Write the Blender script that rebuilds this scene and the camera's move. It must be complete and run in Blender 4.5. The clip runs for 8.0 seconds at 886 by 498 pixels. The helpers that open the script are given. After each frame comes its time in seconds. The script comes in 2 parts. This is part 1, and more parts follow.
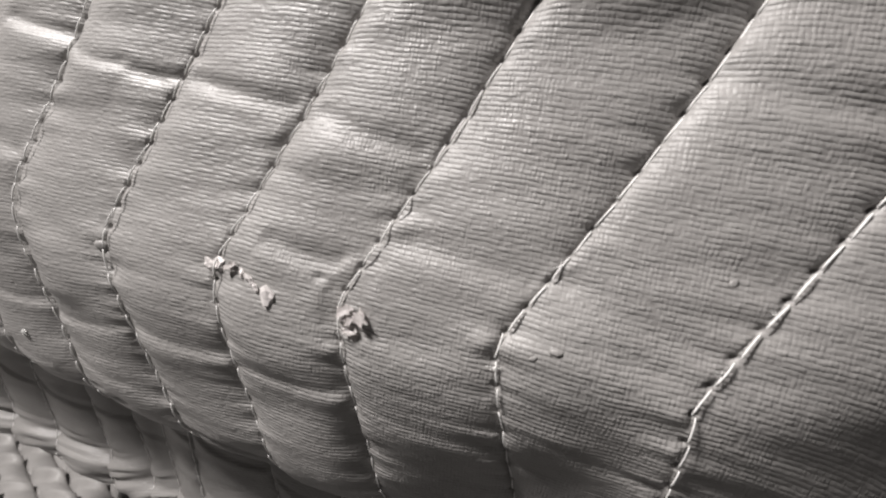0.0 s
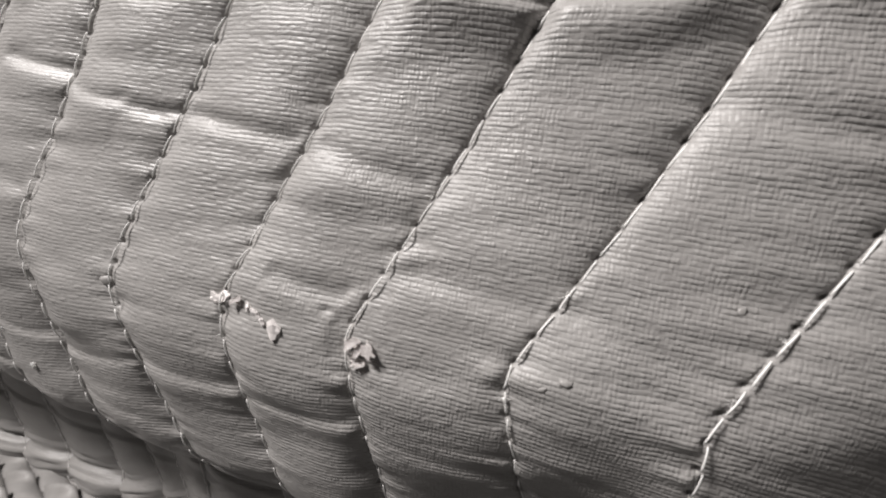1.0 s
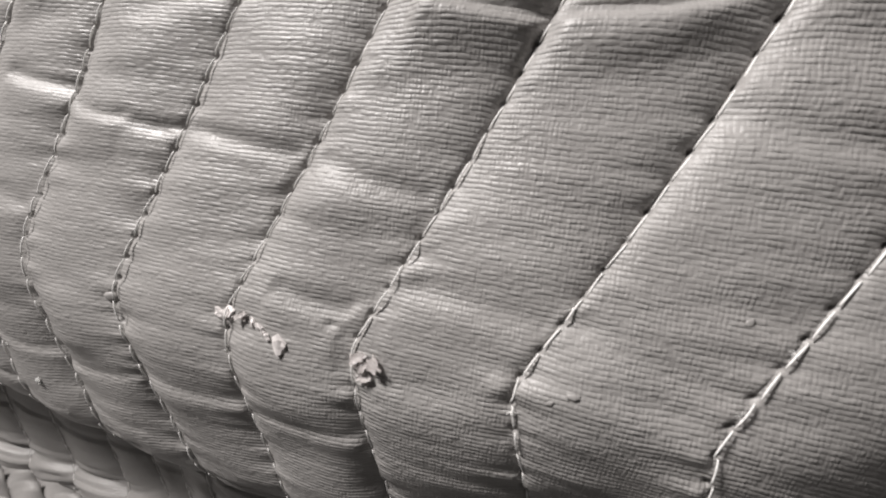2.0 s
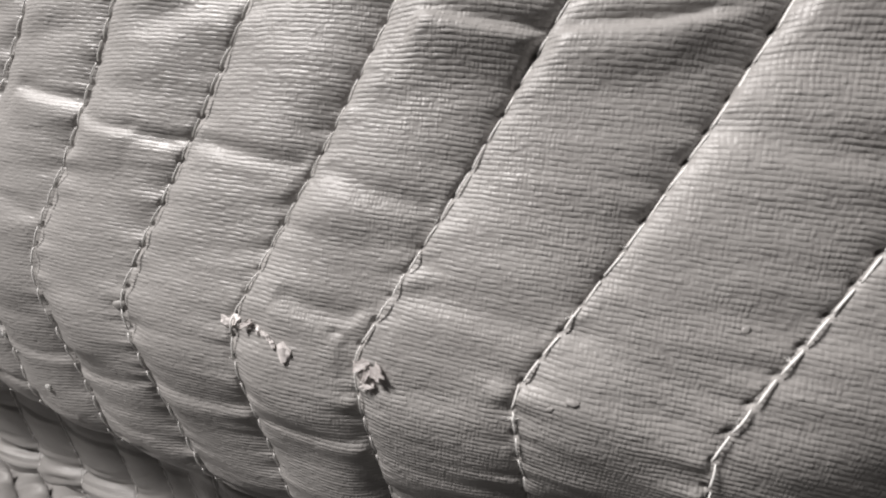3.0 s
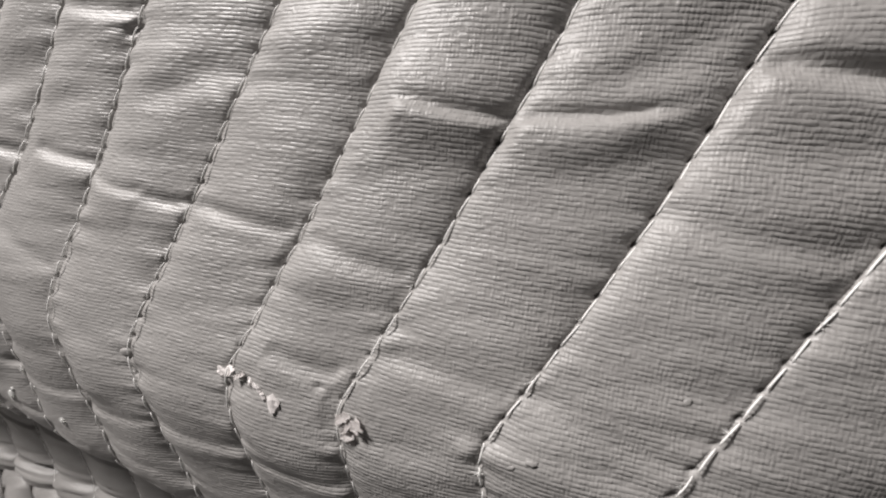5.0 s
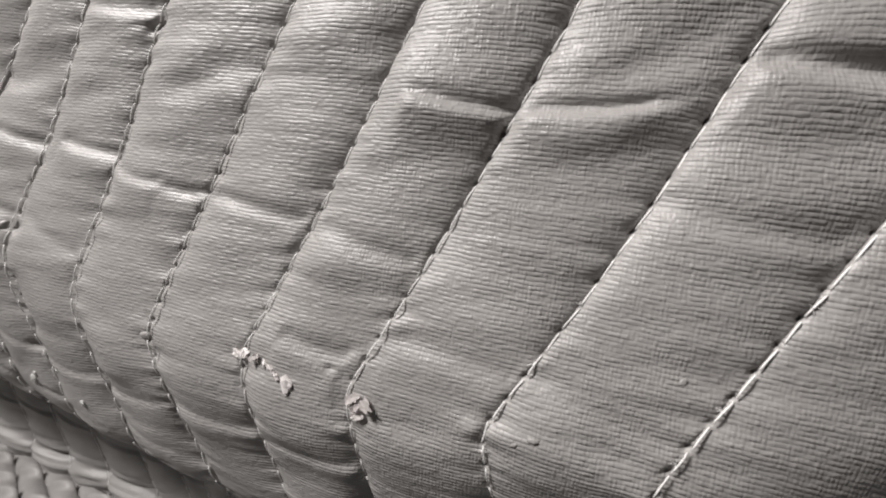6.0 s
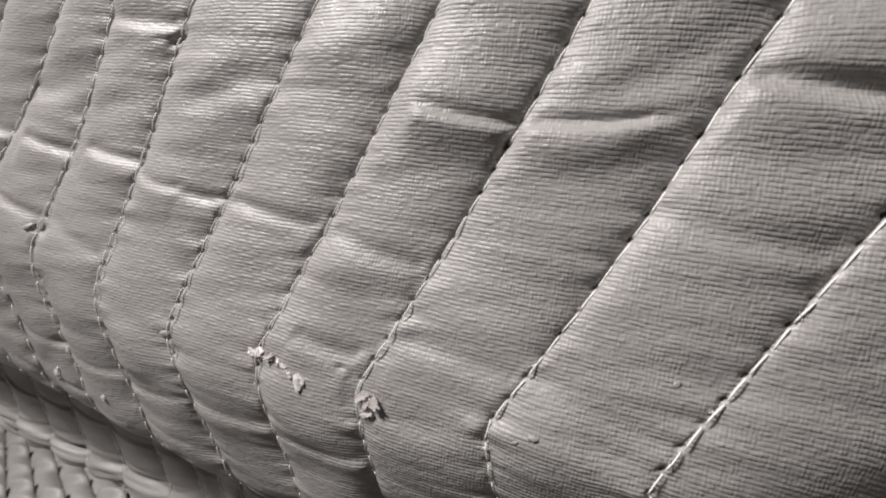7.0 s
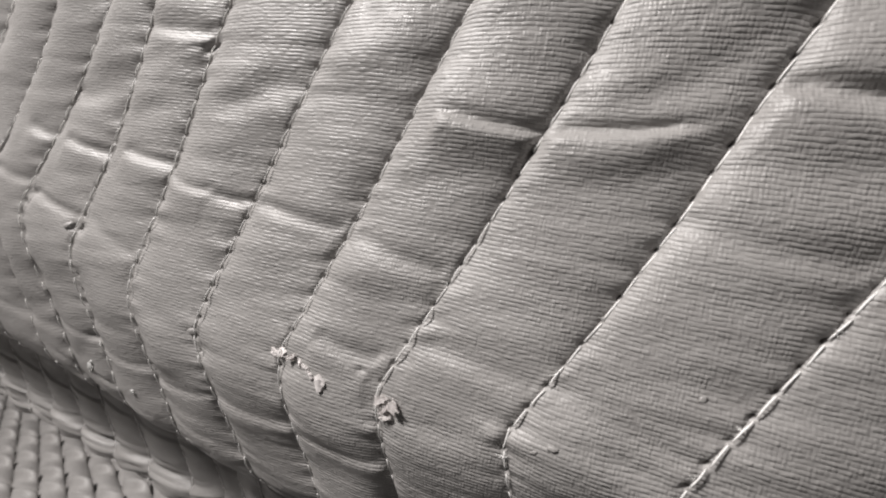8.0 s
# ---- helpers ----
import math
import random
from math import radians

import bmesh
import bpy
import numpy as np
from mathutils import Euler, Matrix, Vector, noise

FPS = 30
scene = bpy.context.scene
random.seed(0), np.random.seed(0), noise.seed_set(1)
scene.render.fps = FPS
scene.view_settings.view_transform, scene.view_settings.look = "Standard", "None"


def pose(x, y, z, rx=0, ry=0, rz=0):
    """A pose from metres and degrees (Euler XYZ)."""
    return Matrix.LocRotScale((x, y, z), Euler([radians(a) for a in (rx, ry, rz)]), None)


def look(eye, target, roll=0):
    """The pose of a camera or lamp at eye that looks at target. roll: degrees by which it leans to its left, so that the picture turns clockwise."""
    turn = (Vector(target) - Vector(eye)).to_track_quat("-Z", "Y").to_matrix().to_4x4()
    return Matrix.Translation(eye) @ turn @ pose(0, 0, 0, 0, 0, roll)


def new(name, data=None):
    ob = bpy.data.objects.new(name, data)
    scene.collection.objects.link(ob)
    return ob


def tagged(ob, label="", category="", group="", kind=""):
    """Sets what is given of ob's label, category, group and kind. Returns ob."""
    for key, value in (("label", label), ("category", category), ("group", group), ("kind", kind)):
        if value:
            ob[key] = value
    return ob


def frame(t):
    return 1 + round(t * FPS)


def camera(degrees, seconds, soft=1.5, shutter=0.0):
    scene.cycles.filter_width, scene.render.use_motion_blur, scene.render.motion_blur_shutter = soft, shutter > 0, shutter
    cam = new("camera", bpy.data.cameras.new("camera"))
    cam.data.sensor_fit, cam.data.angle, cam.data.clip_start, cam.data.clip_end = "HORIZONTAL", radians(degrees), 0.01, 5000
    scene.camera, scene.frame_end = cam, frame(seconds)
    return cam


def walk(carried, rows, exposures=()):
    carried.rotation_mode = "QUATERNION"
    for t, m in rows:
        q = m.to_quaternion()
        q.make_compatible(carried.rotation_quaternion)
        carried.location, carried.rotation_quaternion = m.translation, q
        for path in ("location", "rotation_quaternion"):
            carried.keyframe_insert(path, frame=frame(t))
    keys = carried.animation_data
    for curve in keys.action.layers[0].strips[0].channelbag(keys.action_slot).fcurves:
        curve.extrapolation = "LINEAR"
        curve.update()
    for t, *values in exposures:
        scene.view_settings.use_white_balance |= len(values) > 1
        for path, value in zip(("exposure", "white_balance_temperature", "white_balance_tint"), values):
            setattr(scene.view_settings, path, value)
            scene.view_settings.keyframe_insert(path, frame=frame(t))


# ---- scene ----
cam = camera(92.3, 8.0, soft=2.0, shutter=0.5)
cam.data.dof.use_dof, cam.data.dof.focus_distance, cam.data.dof.aperture_fstop = True, 0.14, 18.0
METRES, EYE, TILT, LEAN, TURN = 0.06, 0.32, 0.0, 0.0, 0.0
ROWS = [
    (0.0, 0.0, 0.0, 0.0, 0.0, -0.0, -0.0),
    (0.5, -0.0004, -0.0148, 0.1036, 0.26, -0.22, 1.15),
    (1.0, -0.0076, 0.0026, 0.1206, 0.31, -0.04, 1.86),
    (1.5, -0.0241, 0.0128, 0.1593, 0.35, 0.1, 2.39),
    (2.8, -0.0094, -0.0178, 0.1756, 0.73, 0.27, 3.12),
    (3.0, -0.009, -0.0252, 0.1978, 0.86, 0.31, 3.15),
    (3.2, 0.0109, -0.0433, 0.2521, 0.9192, 0.3148, 3.1852),
    (3.4, 0.0779, -0.1043, 0.4354, 1.1190, 0.3310, 3.3040),
    (3.5, 0.1152, -0.1382, 0.5372, 1.23, 0.34, 3.37),
    (4.0, 0.15, -0.1477, 0.5154, 1.66, 0.58, 3.45),
    (5.5, 0.1664, -0.1984, 0.4153, 2.59, 0.94, 2.77),
    (6.0, 0.1597, -0.2463, 0.3916, 3.06, 0.97, 2.57),
    (6.5, 0.1598, -0.3019, 0.4118, 3.55, 1.01, 2.38),
    (7.0, 0.1722, -0.3362, 0.4149, 4.03, 1.05, 2.18),
    (7.5, 0.1801, -0.3383, 0.3903, 4.95, 1.32, 1.73),
    (8.0, 0.1625, -0.3441, 0.4202, 6.66, 1.76, 0.93),
]
walk(cam, [(t, pose(0, 0, EYE, TILT, LEAN, TURN) @ pose(METRES * x, METRES * y, METRES * z, 90 + pitch, roll, yaw)) for t, x, y, z, yaw, pitch, roll in ROWS],
     exposures=[(0.0, 0.14), (1.5, 0.06), (3.0, 0.06), (4.0, 0.0), (8.0, 0.0)])

# The room: a padded quilted cover bulges over a floor on which a second quilt lies.
O = Vector((-0.0245, 0.1046, 0.3070))       # where a seam crosses the fold of the cover
K = Vector((0.94397, -0.25225, -0.21280))   # along the fold
NRM = Vector((-0.27085, -0.96057, -0.06280))  # out of the upper face
UP = Vector((0.18857, -0.11692, 0.97508))   # up the upper face
PITCH = 0.0386                              # width of one quilted channel at the fold
STITCH = 0.0065


# ---- light ----
world = bpy.data.worlds.new("room_air")
world.use_nodes = True
world.node_tree.nodes["Background"].inputs[0].default_value = (1.0, 0.97, 0.93, 1)
world.node_tree.nodes["Background"].inputs[1].default_value = 0.006
scene.world = world


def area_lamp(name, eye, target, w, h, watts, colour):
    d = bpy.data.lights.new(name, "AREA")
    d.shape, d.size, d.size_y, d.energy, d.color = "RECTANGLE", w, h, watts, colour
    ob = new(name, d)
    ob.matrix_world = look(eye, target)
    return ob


# unseen source, added up and to the left where the lit channel sides face
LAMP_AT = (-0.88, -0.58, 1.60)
area_lamp("unseen_key_light", LAMP_AT, (-0.05, 0.1, 0.3), 0.30, 0.30, 53.5, (1.0, 0.955, 0.935))


# ---- materials ----
def material(name):
    m = bpy.data.materials.new(name)
    m.use_nodes = True
    return m, m.node_tree.nodes, m.node_tree.links, m.node_tree.nodes["Principled BSDF"]


def node(nodes, kind, **sets):
    n = nodes.new(kind)
    for key, value in sets.items():
        if key == "operation":
            n.operation = value
        elif key == "data_type":
            n.data_type = value
        elif key == "blend_type":
            n.blend_type = value
    return n


def ramp(nodes, a, b, ca, cb):
    n = nodes.new("ShaderNodeValToRGB")
    n.color_ramp.elements[0].position, n.color_ramp.elements[1].position = a, b
    n.color_ramp.elements[0].color, n.color_ramp.elements[1].color = (*ca, 1), (*cb, 1)
    return n


def coated_weave():
    """Silver-grey coated woven cloth: ribs along the fold every 1.1 mm, finer yarns across them."""
    m, nodes, links, p = material("silver_grey_coated_weave")
    uv = nodes.new("ShaderNodeUVMap")
    uv.uv_map = "cloth"
    sep = nodes.new("ShaderNodeSeparateXYZ")
    links.new(uv.outputs[0], sep.inputs[0])

    def math_node(op, a, b=None):
        n = node(nodes, "ShaderNodeMath", operation=op)
        for k, v in enumerate((a, b)):
            if v is None:
                continue
            if isinstance(v, (int, float)):
                n.inputs[k].default_value = v
            else:
                links.new(v, n.inputs[k])
        return n.outputs[0]

    def noise_node(scale, detail=3.0, rough=0.5, stretch=(1, 1, 1)):
        mp = nodes.new("ShaderNodeMapping")
        mp.inputs["Scale"].default_value = stretch
        links.new(uv.outputs[0], mp.inputs[0])
        n = nodes.new("ShaderNodeTexNoise")
        n.inputs["Scale"].default_value, n.inputs["Detail"].default_value = scale, detail
        n.inputs["Roughness"].default_value = rough
        links.new(mp.outputs[0], n.inputs["Vector"])
        return n.outputs[0]

    wobble = math_node("MULTIPLY", math_node("SUBTRACT", noise_node(130, 3), 0.5), 0.0010)
    wobble_b = math_node("MULTIPLY", math_node("SUBTRACT", noise_node(170, 3), 0.5), 0.0012)
    u = math_node("ADD", sep.outputs[0], wobble_b)
    v = math_node("ADD", sep.outputs[1], wobble)
    def thread_height(along, across, pitch, run):
        """Round threads side by side, each swelling and thinning along its own length."""
        k = math_node("DIVIDE", across, pitch)
        round_top = math_node("POWER", math_node("ABSOLUTE", math_node("SINE", math_node("MULTIPLY", k, math.pi))), 0.7)
        xyz = nodes.new("ShaderNodeCombineXYZ")
        links.new(math_node("MULTIPLY", along, run), xyz.inputs[0])
        links.new(math_node("MULTIPLY", math_node("FLOOR", k), 7.31), xyz.inputs[1])
        n = nodes.new("ShaderNodeTexNoise")
        n.inputs["Scale"].default_value, n.inputs["Detail"].default_value = 1.0, 2.0
        links.new(xyz.outputs[0], n.inputs["Vector"])
        swell = math_node("MULTIPLY", math_node("SUBTRACT", n.outputs[0], 0.30), 2.3)
        return math_node("MULTIPLY", round_top, math_node("MAXIMUM", swell, 0.05))

    rib = thread_height(u, v, 0.00114, 300.0)
    yarn = thread_height(v, u, 0.00096, 330.0)
    slub = noise_node(800, 3, 0.65, (0.30, 1.3, 1))
    patch = math_node("ADD", math_node("MULTIPLY", noise_node(45, 3), 1.3), 0.05)
    flattened = nodes.new("ShaderNodeMapRange")   # the weave relief is made lower towards one end
    for k, value in enumerate((-0.20, 0.03, 0.30, 1.05)):
        flattened.inputs[k + 1].default_value = value
    links.new(u, flattened.inputs[0])
    even = nodes.new("ShaderNodeMapRange")   # and the cross yarns show through mostly at the other
    for k, value in enumerate((-0.16, 0.05, 0.20, 0.46)):
        even.inputs[k + 1].default_value = value
    links.new(u, even.inputs[0])
    relief = math_node("ADD", math_node("MULTIPLY", rib, 1.0), math_node("MULTIPLY", math_node("MULTIPLY", yarn, patch), even.outputs[0]))
    relief = math_node("MULTIPLY", relief, math_node("ADD", math_node("MULTIPLY", noise_node(22, 3), 1.2), 0.35))
    relief = math_node("MULTIPLY", relief, flattened.outputs[0])
    relief = math_node("ADD", relief, math_node("MULTIPLY", slub, 0.55))
    relief = math_node("ADD", relief, math_node("MULTIPLY", noise_node(1100, 2, 0.6), 0.4))
    bump = nodes.new("ShaderNodeBump")
    bump.inputs["Strength"].default_value = 1.0
    bump.inputs["Distance"].default_value = 0.00028
    links.new(relief, bump.inputs["Height"])
    links.new(bump.outputs[0], p.inputs["Normal"])
    # colour: grey coating, slightly soiled in soft patches, yarn gaps a little darker
    tone = ramp(nodes, 0.3, 0.72, (0.27, 0.259, 0.25), (0.36, 0.349, 0.338))
    links.new(math_node("ADD", math_node("MULTIPLY", noise_node(28, 6, 0.65), 0.7), math_node("MULTIPLY", noise_node(900, 2), 0.3)), tone.inputs[0])
    links.new(tone.outputs[0], p.inputs["Base Color"])
    gloss = ramp(nodes, 0.3, 0.7, (0.37, 0.37, 0.37), (0.53, 0.53, 0.53))
    links.new(noise_node(75, 5, 0.6), gloss.inputs[0])
    links.new(gloss.outputs[0], p.inputs["Roughness"])
    p.inputs["Metallic"].default_value = 0.0
    p.inputs["Specular IOR Level"].default_value = 0.5
    return m


def plain(name, colour, rough, vary=0.12, scale=300.0, bump_mm=0.05, spec=0.5):
    m, nodes, links, p = material(name)
    tc = nodes.new("ShaderNodeTexCoord")
    n = nodes.new("ShaderNodeTexNoise")
    n.inputs["Scale"].default_value, n.inputs["Detail"].default_value = scale, 5
    links.new(tc.outputs["Object"], n.inputs["Vector"])
    r = ramp(nodes, 0.3, 0.7, tuple(c * (1 - vary) for c in colour), tuple(c * (1 + vary) for c in colour))
    links.new(n.outputs[0], r.inputs[0])
    links.new(r.outputs[0], p.inputs["Base Color"])
    p.inputs["Roughness"].default_value = rough
    p.inputs["Specular IOR Level"].default_value = spec
    b = nodes.new("ShaderNodeBump")
    b.inputs["Distance"].default_value = bump_mm / 1000
    links.new(n.outputs[0], b.inputs["Height"])
    links.new(b.outputs[0], p.inputs["Normal"])
    return m


CLOTH = coated_weave()
THREAD = plain("white_polyester_thread", (0.90, 0.89, 0.87), 0.4, 0.05, 1500, 0.05)
FLAKE = plain("peeled_pale_coating", (0.68, 0.645, 0.63), 0.38, 0.12, 700, 0.1)
LINING = plain("grey_felt_lining", (0.20, 0.195, 0.19), 0.9, 0.2, 250, 0.3)
# grey of the added, unseen walls and ceiling; dark to keep bounce light low
PAINT = plain("unseen_room_grey", (0.09, 0.088, 0.087), 0.8, 0.05, 8, 0.3)
CONCRETE = plain("grey_concrete_floor", (0.05, 0.049, 0.048), 0.75, 0.2, 12, 0.6)
GLUE = plain("clear_glue", (0.9, 0.9, 0.88), 0.05, 0.05, 500, 0.02, 0.6)
GLUE.node_tree.nodes["Principled BSDF"].inputs["Transmission Weight"].default_value = 0.6


# ---- mesh helpers ----
def part(name, bm, mat, parent=None, label=""):
    """Links a bmesh as one mesh object under a thing or a part."""
    me = bpy.data.meshes.new(name)
    bm.to_mesh(me)
    bm.free()
    me.materials.append(mat)
    for f in me.polygons:
        f.use_smooth = True
    ob = new(name, me)
    if parent is not None:
        ob.parent = parent
    if label:
        tagged(ob, label)
    return ob


def grid_mesh(name, xyz, cloth, mat):
    """A sheet of quads from two arrays: rows x columns x 3 places, rows x columns x 2 cloth coordinates in metres."""
    r, c = xyz.shape[:2]
    k = np.arange(r * c).reshape(r, c)
    quads = np.stack([k[:-1, :-1], k[:-1, 1:], k[1:, 1:], k[1:, :-1]], -1).reshape(-1, 4)
    me = bpy.data.meshes.new(name)
    me.vertices.add(r * c)
    me.vertices.foreach_set("co", xyz.reshape(-1).astype(np.float32))
    me.loops.add(quads.size)
    me.loops.foreach_set("vertex_index", quads.reshape(-1).astype(np.int32))
    me.polygons.add(len(quads))
    me.polygons.foreach_set("loop_start", (np.arange(len(quads)) * 4).astype(np.int32))
    me.update(calc_edges=True)
    me.polygons.foreach_set("use_smooth", np.ones(len(quads), dtype=bool))
    layer = me.uv_layers.new(name="cloth")
    layer.data.foreach_set("uv", cloth.reshape(-1, 2)[quads.reshape(-1)].reshape(-1).astype(np.float32))
    me.materials.append(mat)
    me.update()
    return me


RNG = np.random.default_rng(7)
TABLE = RNG.random((256, 256))


def smooth_noise(x, y):
    """Value noise from -1 to 1, one cell a unit."""
    xi, yi = np.floor(x).astype(int), np.floor(y).astype(int)
    fx, fy = x - xi, y - yi
    fx, fy = fx * fx * (3 - 2 * fx), fy * fy * (3 - 2 * fy)
    g = lambda i, j: TABLE[i % 256, j % 256]
    low = g(xi, yi) * (1 - fx) + g(xi + 1, yi) * fx
    high = g(xi, yi + 1) * (1 - fx) + g(xi + 1, yi + 1) * fx
    return 2 * (low * (1 - fy) + high * fy) - 1


def step(x, a, b):
    t = np.clip((x - a) / (b - a), 0, 1)
    return t * t * (3 - 2 * t)


# ---- the form of the cover: channel coordinate c (seams at whole numbers) and length v up the cloth from the fold ----
W_TABLE = np.linspace(0, 1.10, 11001)
BEND_AT = (0, 0.006, 0.018, 0.03, 0.058, 0.074, 0.100, 0.112, 0.172, 0.178, 0.188, 0.200, 0.75, 0.79, 1.10)
BEND = (0.0, 0.09, 0.35, 0.385, 0.29, 1.00, 1.00, 0.20, 0.24, -0.15, -0.15, 1.55, 1.55, 0.0, 0.0)   # how far the cloth leans under, in radians
BETA = np.interp(W_TABLE, BEND_AT, BEND)
BETA = np.convolve(np.concatenate([np.full(40, BEND[0]), BETA, np.zeros(40)]), np.ones(81) / 81, "valid")
DW = W_TABLE[1]
LOW_N = -np.concatenate([[0], np.cumsum(np.sin(BETA[:-1]) * DW)])
LOW_U = -np.concatenate([[0], np.cumsum(np.cos(BETA[:-1]) * DW)])
V_TABLE = np.linspace(0, 0.40, 4001)
BETA_UP = 1.35 * step(V_TABLE, 0.14, 0.30)
TOP_N = -np.concatenate([[0], np.cumsum(np.sin(BETA_UP[:-1]) * V_TABLE[1])]) - 0.0048 * (1 - np.exp(-(V_TABLE / 0.032) ** 2))
TOP_U = np.concatenate([[0], np.cumsum(np.cos(BETA_UP[:-1]) * V_TABLE[1])])


def fold_line(c):
    """The fold climbs a little towards one end."""
    return 0.0075 * np.maximum(0, -2.1 - c) ** 1.1 * np.exp(np.minimum(0, (c + 6) / 6)) + 0.040 * np.maximum(0, c - 2.0) + 0.006 * np.sin(np.pi * np.clip(c - 1, 0, 1))


SEAM = np.arange(-7, 3)   # the seams one by one: lean above the fold, its bend, lean below it, and offset along it
LEAN_UP = (0.665, 0.587, 0.539, 0.409, 0.265, 0.324, 0.418, 0.468, 0.433, 0.404)
BOW_UP = (-0.38, -0.78, -0.14, -0.52, 0.48, 0.76, 0.01, -0.32, 0.27, 0.70)
LEAN_LOW = (0.279, 0.285, 0.295, 0.199, 0.185, 0.270, 0.220, 0.205, 0.235, 0.060)
SHIFT = (-0.0009, 0.0045, -0.0033, -0.0015, -0.0006, -0.0013, -0.0007, -0.0016, -0.0007, 0.0018)


def shear(c, v):
    """How far a seam has drifted along the fold: a chevron, whose upper arms fan out."""
    w = fold_line(c) - v
    soft = 0.0020
    up = soft * np.logaddexp(0, -w / soft)
    down = soft * np.logaddexp(0, w / soft)
    bow = np.interp(c, SEAM, BOW_UP) * np.minimum(up, 0.14) ** 2
    return np.interp(c, SEAM, SHIFT) + np.interp(c, SEAM, LEAN_UP) * up + bow + np.interp(c, SEAM, LEAN_LOW) * np.minimum(down, 0.25)


CREASES = []


def crease(c0, v0, c1, v1, height, width, drop=0.8, fade=0.10):
    """A pinched fold of cloth from one seam to the next."""
    CREASES.append((c0, v0 / 1000, c1, v1 / 1000, height / 1000, width / 1000, drop, fade))


# pinched folds of the upper face
crease(-0.78, 81.8, 0.00, 78.2, 4.4, 1.4, 0.22)
crease(0.02, 78.4, 0.90, 83.0, 4.8, 1.5, 0.38, 0.38)
crease(1.02, 91.8, 2.0, 88.5, 3.4, 2.2)
crease(0.97, 59.2, 1.97, 55.0, 0.9, 2.6)
crease(-0.93, 42.0, -0.04, 35.3, 0.9, 2.2)
crease(-1.95, 46.2, -1.02, 42.0, 1.3, 2.0)
crease(-2.95, 49.6, -2.40, 46.8, 1.3, 1.7)
crease(-2.42, 46.4, -1.98, 46.0, 1.2, 1.6)
crease(-3.75, 57.0, -2.97, 54.3, 1.5, 1.8)
crease(-4.75, 58.0, -3.98, 54.2, 1.5, 1.8)
crease(-3.98, 104.5, -3.06, 101.5, 1.0, 2.0)
crease(0.08, 15.5, 0.99, 11.6, 1.0, 2.6)
crease(1.02, 12.5, 2.02, 5.6, 0.9, 2.8)
crease(-0.75, 8.5, -0.10, 5.5, 1.3, 2.2)
crease(-5.5, 62.0, -5.0, 57.0, 1.4, 1.8)
crease(-4.9, 33.0, -4.02, 25.0, 1.3, 1.8)
crease(-5.9, 40.0, -5.02, 36.0, 1.2, 1.8)
crease(-3.9, 27.0, -3.05, 15.0, 0.6, 2.2)
crease(1.02, 108, 1.9, 106, 1.1, 3.5)
# folds across the lower face, one to a channel
LOW_FOLDS = {-5: (-18, -25), -4: (-26, -31), -3: (-33, -30), -2: (-27, -28), -1: (-27, -27.5), 0: (-28, -33)}
for c in range(-11, 3):
    j = 2.0 * math.sin(c * 2.3)
    fold = 1000 * float(fold_line(np.array(c + 0.5)))
    v0, v1 = LOW_FOLDS.get(c, (-24 + j + 0.3 * fold, -30 + j + 0.3 * fold))
    crease(c + 0.03, v0, c + 0.98, v1, 1.2 if c < 0 else 0.6, 1.3, 0.25)
    if c < -2:
        crease(c + 0.03, -48 - j, c + 0.70, -53 + 0.6 * j, 0.8, 1.3, 0.3)
for c in range(-15, 0):
    j = 3.0 * math.sin(c * 2.9 + 1)
    fold = 1000 * float(fold_line(np.array(c + 0.5)))
    crease(c + 0.10, fold - 70 + j, c + 0.98, fold - 74 + j, 1.2, 1.2, 0.6)
    crease(c + 0.03, fold - 114 - j, c + 0.98, fold - 124 - j, 1.5, 1.0, 0.3)
    crease(c + 0.03, fold - 140 + j, c + 0.98, fold - 150 + j, 1.5, 1.0, 0.3)

DENTS = []


def dent(c, v, depth, half_c, half_v, lean=0.0):
    """A shallow hollow (or, below zero, a swelling) pressed into the padding."""
    DENTS.append((c, v / 1000, depth / 1000, half_c, half_v / 1000, lean / 1000))


dent(0.70, 97, 1.9, 0.36, 7, 22)
dent(-0.03, 76.0, 1.0, 0.06, 1.3, 8)
dent(1.02, 97, 1.5, 0.10, 3.0, 10)
dent(-2.35, 86, 1.8, 0.35, 9, 22)
dent(-3.03, 99.8, 3.4, 0.07, 1.9, 20)
dent(-3.15, 99.3, 0.9, 0.10, 1.1, 5)
dent(-1.5, 64, 0.7, 0.4, 8, -6)
dent(0.5, 48, 0.7, 0.45, 9, 8)
dent(1.5, 76, 0.9, 0.5, 6, 4)
dent(1.55, 30, 0.7, 0.5, 9, -6)
dent(-0.5, 62, 0.8, 0.4, 6, 6)
dent(-4.05, 24.5, 2.0, 0.10, 2.0)
dent(-3.97, 23.0, 1.4, 0.10, 2.0)
dent(-4.93, 33.5, 2.4, 0.10, 2.0)
dent(-3.6, 96, 0.8, 0.3, 5, 6)
dent(-4.55, 80, 1.0, 0.4, 7, 10)
dent(-3.5, 76, 0.9, 0.35, 6, 8)
dent(0.55, -4, 1.0, 0.4, 6, -4)
dent(1.8, 3, 1.6, 0.25, 3, -6)
dent(-2.62, -61, 1.8, 0.10, 1.8)
dent(-5.10, -9, 1.3, 0.16, 1.2, -14)
dent(-4.12, -22, 1.6, 0.12, 1.6)
dent(-5.30, -33, 1.1, 0.22, 1.2, -14)
dent(-4.25, -42, 1.0, 0.20, 1.2, -14)
dent(0.93, 0, -0.9, 0.08, 3.0)
dent(-0.10, -1.0, -0.8, 0.10, 3.0)
dent(-0.20, 4.5, 1.2, 0.05, 0.9, -10)
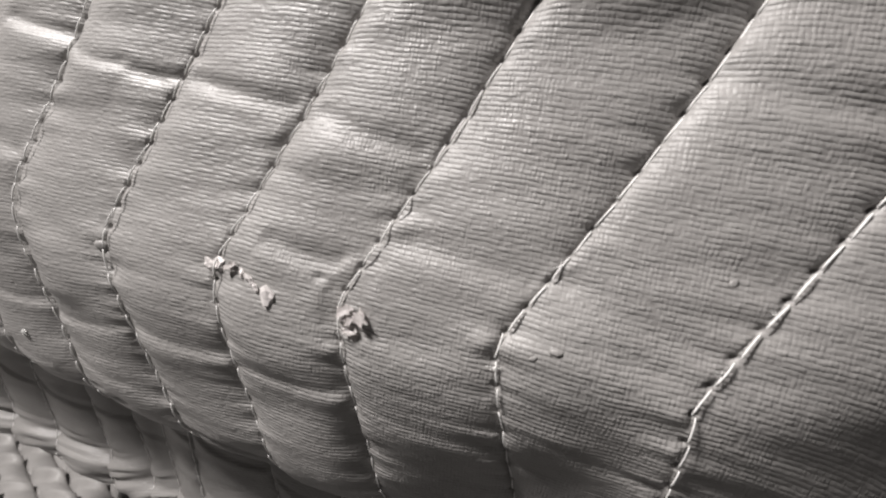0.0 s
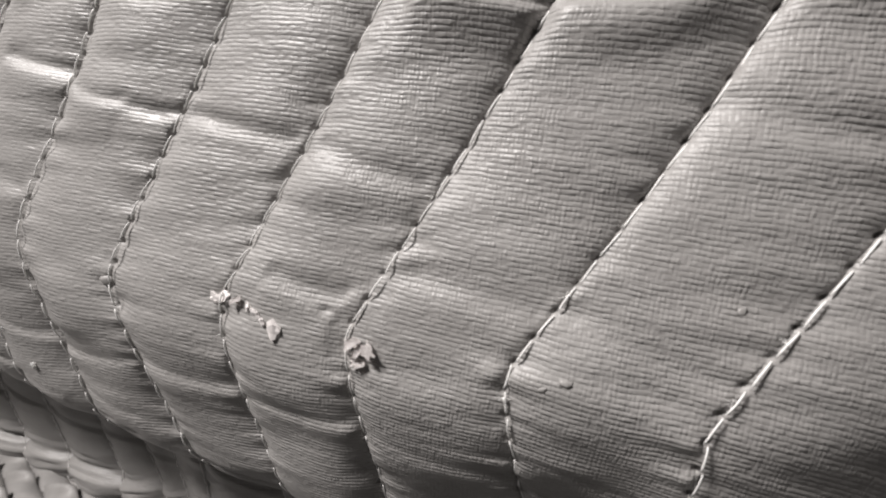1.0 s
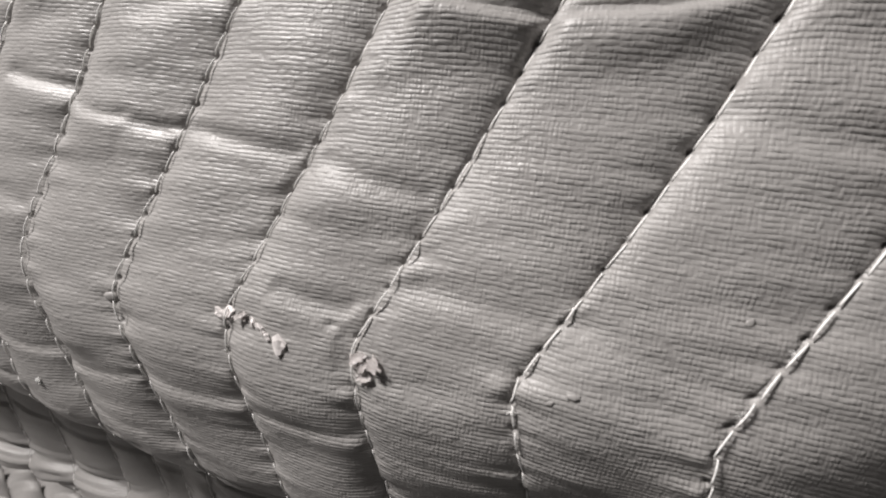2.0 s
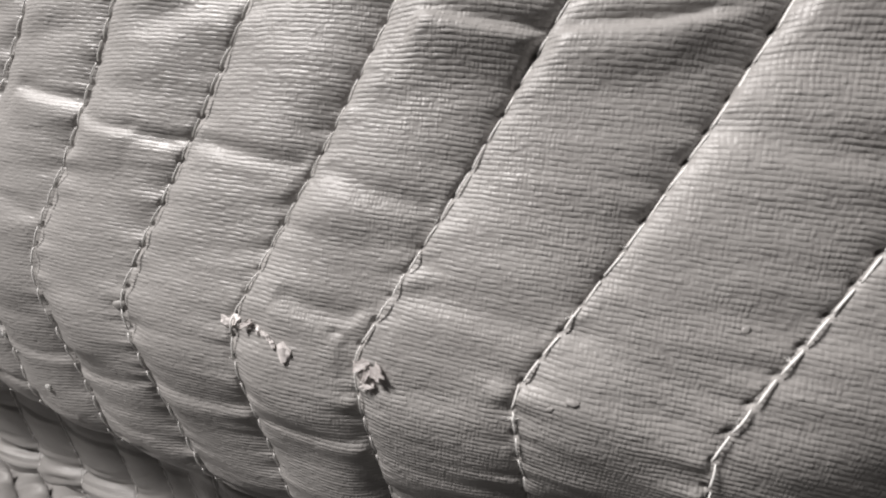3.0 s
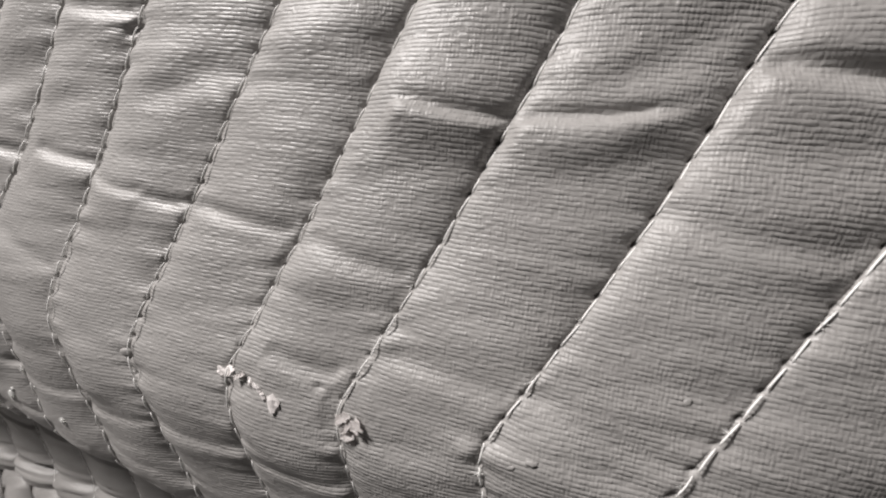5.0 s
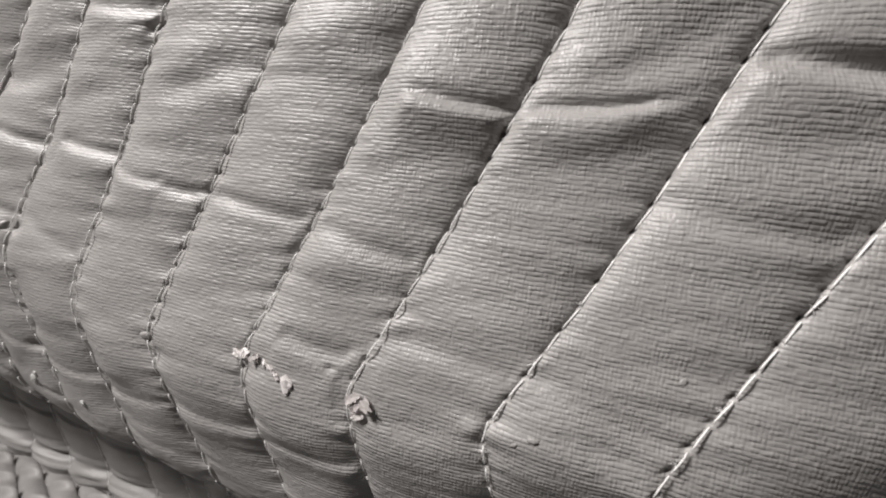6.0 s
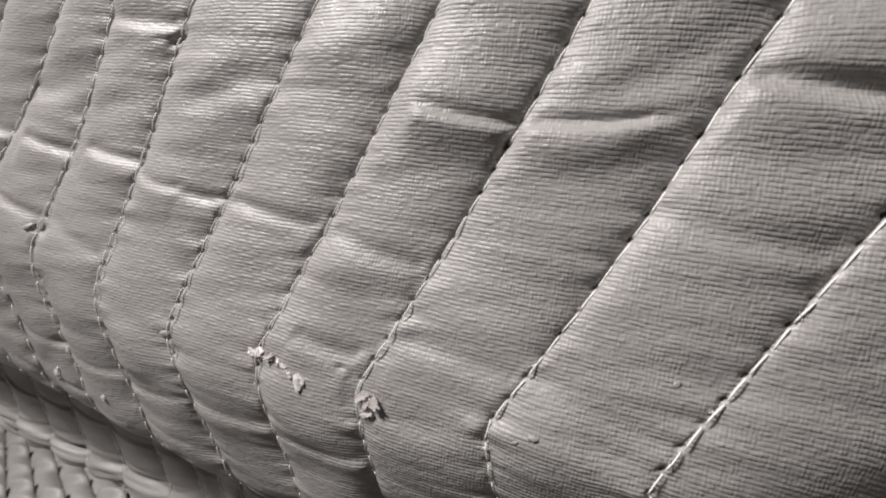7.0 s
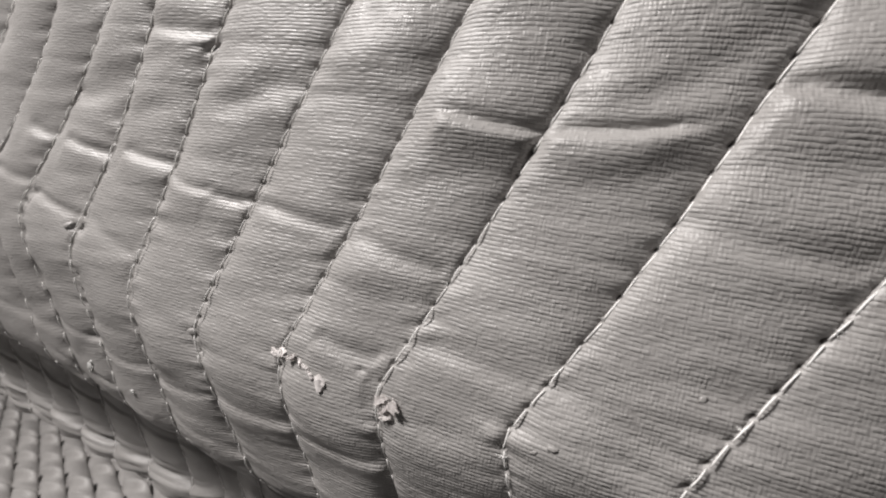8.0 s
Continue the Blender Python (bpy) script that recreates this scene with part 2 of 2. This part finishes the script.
dent(-2.80, -57, 1.4, 0.08, 1.5)
dent(-1.98, -7.5, 1.0, 0.14, 2.0)
dent(-0.98, -4.0, 1.0, 0.12, 2.0)


def height(c, v):
    """How far the padded cloth stands out from the seams."""
    s = c - np.floor(c)
    i = np.floor(c)
    leftward = step(-c, -0.3, 1.5)
    skew = s ** (0.84 - 0.07 * leftward)
    arch = np.clip(4 * skew * (1 - skew), 0, 1)
    full = 0.0043 + 0.0005 * np.sin(i * 4.1) + 0.0007 * smooth_noise(c * 1.0 + 31, v * 22)
    w = fold_line(c) - v
    full = full - 0.0008 * step(w, 0.004, 0.03) - 0.0008 * step(w, 0.04, 0.07) + 0.0012 * step(w, 0.105, 0.120)
    full = full * (1 - 0.45 * step(c, 2.0, 2.02)) * (1 - 0.12 * step(-c, 0.5, 3.5) * step(0.02 - w, 0, 0.02))
    full = full * (1 - 0.62 * np.exp(-((w + 0.008) / 0.024) ** 2))
    full = full * (1 - 0.35 * np.exp(-((c + 0.4) / 0.6) ** 2 - ((w + 0.024) / 0.022) ** 2))
    h = full * arch ** (0.62 + 0.12 * leftward)
    edge = arch ** 0.5
    # soft dents and long shallow ripples of the cloth
    a = c * PITCH
    h = h + edge * 0.00044 * smooth_noise(a * 60 + 3, v * 150)
    h = h + edge * 0.00011 * smooth_noise(a * 60 + 11, v * 420 + 7)
    h = h + edge * 0.0009 * smooth_noise(a * 40 + 50, v * 60 + 90)
    # the rumpled hem at the foot of the cover
    rumple = step(w, 0.164, 0.178) * step(0.23 - w, 0, 0.02)
    h = h + rumple * (0.0030 * smooth_noise(a * 14 + v * 60, v * 190) + 0.0018 * smooth_noise(a * 40 - v * 90, v * 420))
    # puckers that run out from the seams
    d = np.minimum(s, 1 - s) * PITCH
    pucker = np.exp(-d / 0.0050) * (1 - np.exp(-d / 0.0012))
    below = step(w, -0.004, 0.006) * step(0.06 - w, 0, 0.02)
    h = h + pucker * (0.0012 + 0.0003 * below) * smooth_noise(i * 7.3 + (s > 0.5) * 3.7 + 0 * v, v / 0.0042)
    h = h + pucker * 0.0008 * below * smooth_noise(i * 3.1 + (s > 0.5) * 5.7 + 0 * v, v / 0.0021 + 9)
    # cloth drawn in by each stitch
    drawn = np.cos(2 * np.pi * v / STITCH)
    h = h + 0.00022 * np.exp(-d / 0.0022) * drawn * (1 - np.exp(-d / 0.0006))
    uneven = 0.75 + 0.6 * smooth_noise(np.round(c) * 5.7, np.floor(v / STITCH) * 1.7 + 0.5)
    h = h - 0.0020 * uneven * np.exp(-(d / 0.0007) ** 2) * np.clip(-drawn, 0, 1) ** 6
    for c0, v0, c1, v1, high, wide, drop, fade in CREASES:
        t = (c - c0) / (c1 - c0)
        span = np.clip(t, 0, 1)
        mid = v0 + (v1 - v0) * t - 0.0012 * np.sin(np.pi * span)
        ends = step(t, -0.02, 0.14) * step(1.02 - t, 0, fade)
        x = (v - mid) / wide
        h = h + high * ends * (0.45 * np.exp(-((x + 0.7) / np.where(x < -0.7, 4.2, 1.7)) ** 2) - drop * np.exp(-((x - 1.6) / 1.25) ** 2))
    for c0, v0, deep, rc, rv, lean in DENTS:
        h = h - deep * np.exp(-((c - c0) / rc) ** 2 - ((v - v0 - lean * (c - c0)) / rv) ** 2) * arch ** 0.4
    return h


def place(c, v, lift=0.0):
    """The place in the room, and the cloth coordinates, of points c, v of the cover."""
    w = fold_line(c) - v
    down, up = np.maximum(w, 0), np.maximum(-w, 0)
    n = np.where(w > 0, np.interp(down, W_TABLE, LOW_N), np.interp(up, V_TABLE, TOP_N))
    u = np.where(w > 0, np.interp(down, W_TABLE, LOW_U), np.interp(up, V_TABLE, TOP_U)) + fold_line(c) * np.exp(-(down / 0.06) ** 2)
    curl = 4.5 * step(c, -0.4, 0.9) - 3.0 * step(c, 1.7, 2.3)   # the cover turns under sooner towards this end
    n = n - curl * np.minimum(down, 0.04) * (2 * down - np.minimum(down, 0.04)) * np.exp(-(down / 0.2) ** 2)
    n = n - 0.010 * np.maximum(0, c - 2.0) ** 1.5   # and away
    n = n - 0.022 * step(-c, 2.5, 4.5) * step(down, 0.072, 0.104)   # a deeper hollow towards the other
    beta = np.where(w > 0, np.interp(down, W_TABLE, BETA), -np.interp(up, V_TABLE, BETA_UP))
    h = lift
    n2, u2 = n + h * np.cos(beta), u - h * np.sin(beta)
    along = c * PITCH + shear(c, v) + 0.0026 * step(c, 0.2, 1.0) * np.sin(np.pi * np.clip(v, 0, 0.13) / 0.088) + 0.5 * PITCH * np.maximum(0, c - 2.0) ** 1.2
    p = (np.array(O) + along[..., None] * np.array(K) + n2[..., None] * np.array(NRM) + u2[..., None] * np.array(UP))
    p[..., 2] = np.maximum(p[..., 2], 0.004)   # the hem lies on the floor
    return p, np.stack([along, v], -1)


def columns(n):
    """Columns across one channel, closer together by the seams."""
    t = np.linspace(0, 1, n)
    return t + 0.62 * np.sin(2 * np.pi * t) / (-2 * np.pi)


def rows_of(fine):
    if fine:
        return np.concatenate([np.arange(-1.04, -0.32, 0.01), np.arange(-0.32, -0.12, 0.0014), np.arange(-0.12, 0.125, 0.00065), np.arange(0.125, 0.381, 0.004)])
    return np.concatenate([np.arange(-1.04, -0.32, 0.01), np.arange(-0.32, 0.13, 0.0012), np.arange(0.13, 0.381, 0.005)])


FIRST, LAST = -14, 5

# ---- floor, and unseen walls and ceiling added to limit the bounced light ----
def slab(name, lo, hi, mat, label, kind="structure"):
    bm = bmesh.new()
    bmesh.ops.create_cube(bm, size=1)
    for v in bm.verts:
        v.co = [lo[k] + (v.co[k] + 0.5) * (hi[k] - lo[k]) for k in range(3)]
    ob = part(name, bm, mat)
    for f in ob.data.polygons:
        f.use_smooth = False
    return tagged(ob, label, name.split("_")[0], kind=kind)


slab("floor", (-2.2, -1.8, -0.1), (1.8, 2.2, 0.0), CONCRETE, "plain grey concrete floor of a small room")
slab("ceiling", (-2.2, -1.8, 2.4), (1.8, 2.2, 2.5), PAINT, "plain grey ceiling, unseen, added to close the room")
slab("wall_north", (-2.2, 2.2, 0), (1.8, 2.3, 2.4), PAINT, "plain grey wall, unseen, added to close the room")
slab("wall_south", (-2.2, -1.9, 0), (1.8, -1.8, 2.4), PAINT, "plain grey wall, unseen, added to close the room")
slab("wall_east", (1.8, -1.8, 0), (1.9, 2.2, 2.4), PAINT, "plain grey wall, unseen, added to close the room")
slab("wall_west", (-2.3, -1.8, 0), (-2.2, 2.2, 2.4), PAINT, "plain grey wall, unseen, added to close the room")

# ---- the quilted cover ----
cover = tagged(new("quilted_cover"), "silver-grey coated quilted cover with white stitching, bulging over the floor", "quilted cover")
panels = {}
for i in range(FIRST, LAST):
    near = i >= -5
    v = rows_of(near)
    s = columns(46 if near else 26)
    cc, vv = np.meshgrid(i + np.clip(s, 1e-6, 1 - 1e-6), v)
    xyz, cloth = place(cc, vv, height(cc, vv))
    panels[i] = new("quilted_channel", grid_mesh("quilted_channel", xyz, cloth, CLOTH))
    panels[i].parent = cover

# felt lining inside the cover
cc, vv = np.meshgrid(np.linspace(FIRST, LAST, 60), np.linspace(-1.03, 0.375, 290))
xyz, cloth = place(cc, vv, np.full(cc.shape, -0.006))
lining = new("lining", grid_mesh("lining", xyz, cloth, LINING))
lining.parent = cover
tagged(lining, "grey felt lining")


# ---- stitches ----
def stitch_mesh(k):
    """One thread loop that rises from a hole and dips into the next, along its own x."""
    g = np.random.default_rng(40 + k)
    bm = bmesh.new()
    rings = []
    length, radius = STITCH * 0.97, 0.00021
    sag = g.uniform(-0.00022, 0.00022)
    for a in range(6):
        t = a / 5
        x = (t - 0.5) * length
        z = 0.00034 * math.sin(math.pi * t) ** 0.6 - 0.00025
        y = sag * math.sin(math.pi * t)
        r = radius * (0.72 if a in (0, 5) else g.uniform(0.92, 1.12))
        rings.append([bm.verts.new((x, y + r * 1.15 * math.cos(q), z + r * math.sin(q))) for q in np.arange(5) * 2 * math.pi / 5])
    for r0, r1 in zip(rings, rings[1:]):
        for q in range(5):
            bm.faces.new((r0[q], r0[(q + 1) % 5], r1[(q + 1) % 5], r1[q]))
    bm.faces.new(rings[0][::-1]), bm.faces.new(rings[-1])
    me = bpy.data.meshes.new("stitch")
    bm.to_mesh(me)
    bm.free()
    for f in me.polygons:
        f.use_smooth = True
    me.materials.append(THREAD)
    return me


STITCHES = [stitch_mesh(k) for k in range(6)]


def seam_frame(c, v):
    """A pose on a seam: x along it, z out of the cloth."""
    cv = np.array([c, c, c + 1e-4])
    vv = np.array([v, v + 1e-4, v])
    p, _ = place(cv, vv, np.zeros(3))
    x = Vector(p[1] - p[0]).normalized()
    z = (Vector(p[2] - p[0])).cross(x).normalized()
    y = z.cross(x)
    return Matrix.Translation(Vector(p[0])) @ Matrix((x, y, z)).transposed().to_4x4()


pick = np.random.default_rng(3)
far = bmesh.new()
for c in range(FIRST + 1, LAST):
    for k in range(int(-0.235 / STITCH), int(0.135 / STITCH)):
        v = k * STITCH
        m = seam_frame(c, v) @ pose(0, -0.0004 if c > 0 else -0.0006 - 0.0002 * min(3, -c), 0.0010 if c > 0 else 0.0013 + 0.0003 * min(3, -c), pick.uniform(-8, 8), pick.uniform(-5, 5), pick.uniform(-5, 5)) @ Matrix.Diagonal((pick.uniform(0.9, 1.06), 0.85, pick.uniform(0.8, 1.2), 1))
        me = STITCHES[pick.integers(6)]
        if -4 <= c <= 3 and -0.055 <= v <= 0.118:
            ob = new("stitch", me)
            ob.parent = panels[c]
            ob.matrix_basis = m
        else:
            base = len(far.verts)
            vs = [far.verts.new(m @ q.co) for q in me.vertices]
            for f in me.polygons:
                far.faces.new([vs[q] for q in f.vertices])
tagged(part("distant_stitching", far, THREAD, cover, "rows of white stitches"), kind="stuff")


# ---- the second quilt, spread on the floor ----
def floor_quilt():
    quilt = tagged(new("floor_quilt"), "silver-grey quilted blanket spread flat on the concrete floor", "quilt")
    run, across = np.array([-0.766, 0.643, 0.0]), np.array([0.643, 0.766, 0.0])
    start = np.array([0.01, -0.02, 0.0])
    for i in range(-16, 18):
        v, sx = np.arange(0.45, 1.7, 0.003), np.linspace(0, 1, 17)
        ss, vv = np.meshgrid(sx, v)
        c = i + ss
        arch = np.clip(4 * ss * (1 - ss), 0, 1)
        h = 0.012 + 0.0085 * arch ** 0.6 + arch ** 0.5 * 0.002 * smooth_noise(c * 0.8, vv * 25)
        for k in range(15):
            g = np.random.default_rng(900 + 31 * (i + 20) + k)
            mid = 0.47 + k * 0.085 + g.uniform(-0.03, 0.03) - 0.045 * ss - 0.010 * np.sin(np.pi * ss)
            x = (vv - mid) / 0.009
            h = h + g.uniform(0.006, 0.017) * arch ** 0.12 * (np.exp(-x * x) - 0.5 * np.exp(-((x - 1.8) / 1.1) ** 2))
        side = c * 0.030
        xyz = start + vv[..., None] * run + side[..., None] * across
        xyz[..., 2] += h
        ob = new("quilted_channel", grid_mesh("quilted_channel", xyz, np.stack([side, vv], -1), CLOTH))
        ob.parent = quilt
    return quilt


floor_quilt()


# ---- peeled coating, pits and glue on the cover ----
def cloth_pose(c, v, lift=0.0, turn=0.0):
    """A pose on the padded cloth itself."""
    cc, vv = np.array([c, c + 0.02, c]), np.array([v, v, v + 0.0008])
    p, _ = place(cc, vv, height(cc, vv))
    x, y = Vector(p[1] - p[0]).normalized(), Vector(p[2] - p[0])
    z = x.cross(y).normalized()
    y = z.cross(x)
    return Matrix.Translation(Vector(p[0]) + z * lift) @ Matrix((x, y, z)).transposed().to_4x4() @ pose(0, 0, 0, 0, 0, turn)


def flake(c, v, long, wide, turn, seed, mat=FLAKE, curl=0.3, lift=0.0006, tilt=0):
    """A torn, curled scrap of the coating, thin at its edges."""
    g = np.random.default_rng(seed)
    bm = bmesh.new()
    size = 6
    grid = {}
    for j in range(size):
        for k in range(size):
            x, y = 2 * j / (size - 1) - 1, 2 * k / (size - 1) - 1
            r = max(abs(x), abs(y))
            round_off = r / max(math.hypot(x, y), 1e-6) * 0.55 + 0.45
            ragged = 1 + (g.uniform(-0.42, 0.18) if r > 0.9 else g.uniform(-0.1, 0.1))
            z = curl * wide * (0.16 * g.uniform(-1, 1) + 0.6 * abs(y) ** 1.5 * (1 if seed % 2 else 0.5)) * (0.4 + 0.6 * r)
            grid[j, k] = bm.verts.new((0.5 * long * x * round_off * ragged, 0.5 * wide * y * round_off * ragged, max(z, -0.0001)))
    for j in range(size - 1):
        for k in range(size - 1):
            bm.faces.new((grid[j, k], grid[j + 1, k], grid[j + 1, k + 1], grid[j, k + 1]))
    bmesh.ops.solidify(bm, geom=bm.faces[:], thickness=0.00018)
    i = int(math.floor(c))
    ob = part("peeled_flake", bm, mat, panels[i], "pale torn flake of coating")
    for f in ob.data.polygons:
        f.use_smooth = False
    ob.matrix_basis = cloth_pose(c, v / 1000, lift) @ pose(0, 0, 0, -tilt) @ pose(0, 0, 0, 0, 0, turn)
    return ob


def crumb(c, v, long, wide, high, turn, seed, mat=FLAKE, name="coating_crumb", label="pale crumb of worn coating"):
    """A low, lumpy grain of coating."""
    bm = bmesh.new()
    bmesh.ops.create_icosphere(bm, subdivisions=2, radius=0.5)
    for q in bm.verts:
        k = 1 + 0.75 * noise.noise(q.co * 5.2 + Vector((seed * 3.7, seed, 0)))
        q.co = Vector((q.co.x * long * k, q.co.y * wide * k, max(q.co.z, -0.2) * high * 2 * k))
    ob = part(name, bm, mat, panels[int(math.floor(c))], label)
    for f in ob.data.polygons:
        f.use_smooth = mat is CLOTH
    ob.matrix_basis = cloth_pose(c, v / 1000, 0.0001, turn)
    return ob


# a line of worn crumbs by the fold, and a torn tuft on the next seam
crumb(-0.99, 1.6, 0.0048, 0.0034, 0.0010, 30, 1)
crumb(-1.05, 0.4, 0.0042, 0.0030, 0.0009, -20, 2)
crumb(-0.94, 0.2, 0.0020, 0.0015, 0.0007, 60, 3)
flake(-0.85, 2.0, 0.0040, 0.0017, 40, 4, curl=0.35, lift=0.0008, tilt=30)
flake(-0.83, 1.5, 0.0030, 0.0012, -50, 25, curl=0.3)
crumb(-0.75, 0.9, 0.0028, 0.0013, 0.0008, -60, 5)
crumb(-0.70, 0.3, 0.0022, 0.0012, 0.0006, -35, 6)
crumb(-0.65, -0.3, 0.0026, 0.0012, 0.0007, -55, 7)
crumb(-0.60, -1.8, 0.0024, 0.0013, 0.0007, -50, 8)
crumb(-0.51, -3.0, 0.0052, 0.0034, 0.0010, -65, 9)
flake(0.06, -1.4, 0.0044, 0.0030, 25, 10, curl=0.25, lift=0.0009, tilt=22)
flake(0.17, -2.0, 0.0048, 0.0036, -50, 11, curl=0.22, lift=0.0012, tilt=24)
flake(0.10, -3.4, 0.0038, 0.0028, 70, 12, curl=0.3, lift=0.0010, tilt=18)
flake(0.10, -5.4, 0.0040, 0.0028, 10, 13, curl=0.3, lift=0.0009, tilt=26)
crumb(0.03, -3.6, 0.0022, 0.0016, 0.0008, 80, 14)
crumb(0.04, -6.4, 0.0020, 0.0014, 0.0007, 20, 24)
crumb(-2.06, -3.2, 0.0050, 0.0036, 0.0008, 10, 29, CLOTH, "coating_blister", "raised blister in the coating")
crumb(-4.12, 23.5, 0.0050, 0.0038, 0.0010, 20, 17, CLOTH, "coating_blister", "raised blister in the coating")
crumb(1.30, 2.5, 0.0030, 0.0014, 0.00012, 5, 18, CLOTH, "coating_blister", "raised blister in the coating")
crumb(1.20, 0.0, 0.0018, 0.0010, 0.00010, 30, 19, CLOTH, "coating_blister", "raised blister in the coating")
crumb(1.78, 24.0, 0.0020, 0.0014, 0.00006, 40, 20, CLOTH, "coating_blister", "raised blister in the coating")


def glue_drop(c, v, size, seed):
    """A small clear bead of dried glue, flat underneath."""
    g = np.random.default_rng(seed)
    bm = bmesh.new()
    bmesh.ops.create_icosphere(bm, subdivisions=3, radius=size / 2)
    for q in bm.verts:
        k = 1 + 0.34 * noise.noise(q.co * (4.5 / size) + Vector((seed, 0, 0)))
        q.co = Vector((q.co.x * k * g.uniform(1.0, 1.04), q.co.y * k, max(q.co.z, -0.1 * size) * 0.5))
    ob = part("glue_drop", bm, GLUE)
    ob.matrix_basis = cloth_pose(c, v / 1000, 0.05 * size / 1)
    return tagged(ob, "small clear bead of dried glue on the quilted cover", "glue drop", "dried glue beads")


glue_drop(-4.50, -36.0, 0.0040, 1)
glue_drop(-4.42, -34.0, 0.0024, 2)
glue_drop(-4.56, -38.0, 0.0022, 3)
glue_drop(-4.07, -26.0, 0.0018, 4)
glue_drop(-4.03, -28.5, 0.0016, 5)
glue_drop(-3.50, -41.0, 0.0028, 6)
glue_drop(-3.75, -29.0, 0.0014, 7)


# ---- frayed thread ends on the seams ----
def fray(c, v, seed):
    """A few stray fibres that stand out from a needle hole."""
    g = np.random.default_rng(seed)
    bm = bmesh.new()
    for k in range(4):
        way = Vector((g.uniform(-1, 1), g.uniform(-1, 1), g.uniform(0.2, 0.8))).normalized()
        side = way.orthogonal().normalized()
        other = way.cross(side)
        long, rings = g.uniform(0.0010, 0.0022), []
        for a in range(4):
            t = a / 3
            mid = way * long * t + Vector((0, 0, -0.25 * long * t * t)) + side * 0.2 * long * math.sin(2.2 * t)
            r = 0.00013 * (1 - 0.6 * t)
            rings.append([bm.verts.new(mid + (side * math.cos(q) + other * math.sin(q)) * r) for q in (0, 2.09, 4.19)])
        for r0, r1 in zip(rings, rings[1:]):
            for q in range(3):
                bm.faces.new((r0[q], r0[(q + 1) % 3], r1[(q + 1) % 3], r1[q]))
    ob = part("frayed_thread", bm, THREAD, panels[int(c)], "frayed white thread end")
    ob.matrix_basis = seam_frame(c, v / 1000) @ pose(0, 0, 0.0008)


fray(1, -5.0, 1)
fray(2, 19.5, 2)
fray(2, 45.0, 3)
fray(1, 36.0, 4)
fray(2, 6.0, 5)
fray(1, 20.0, 6)
fray(0, 36.0, 7)
fray(-1, -9.0, 8)
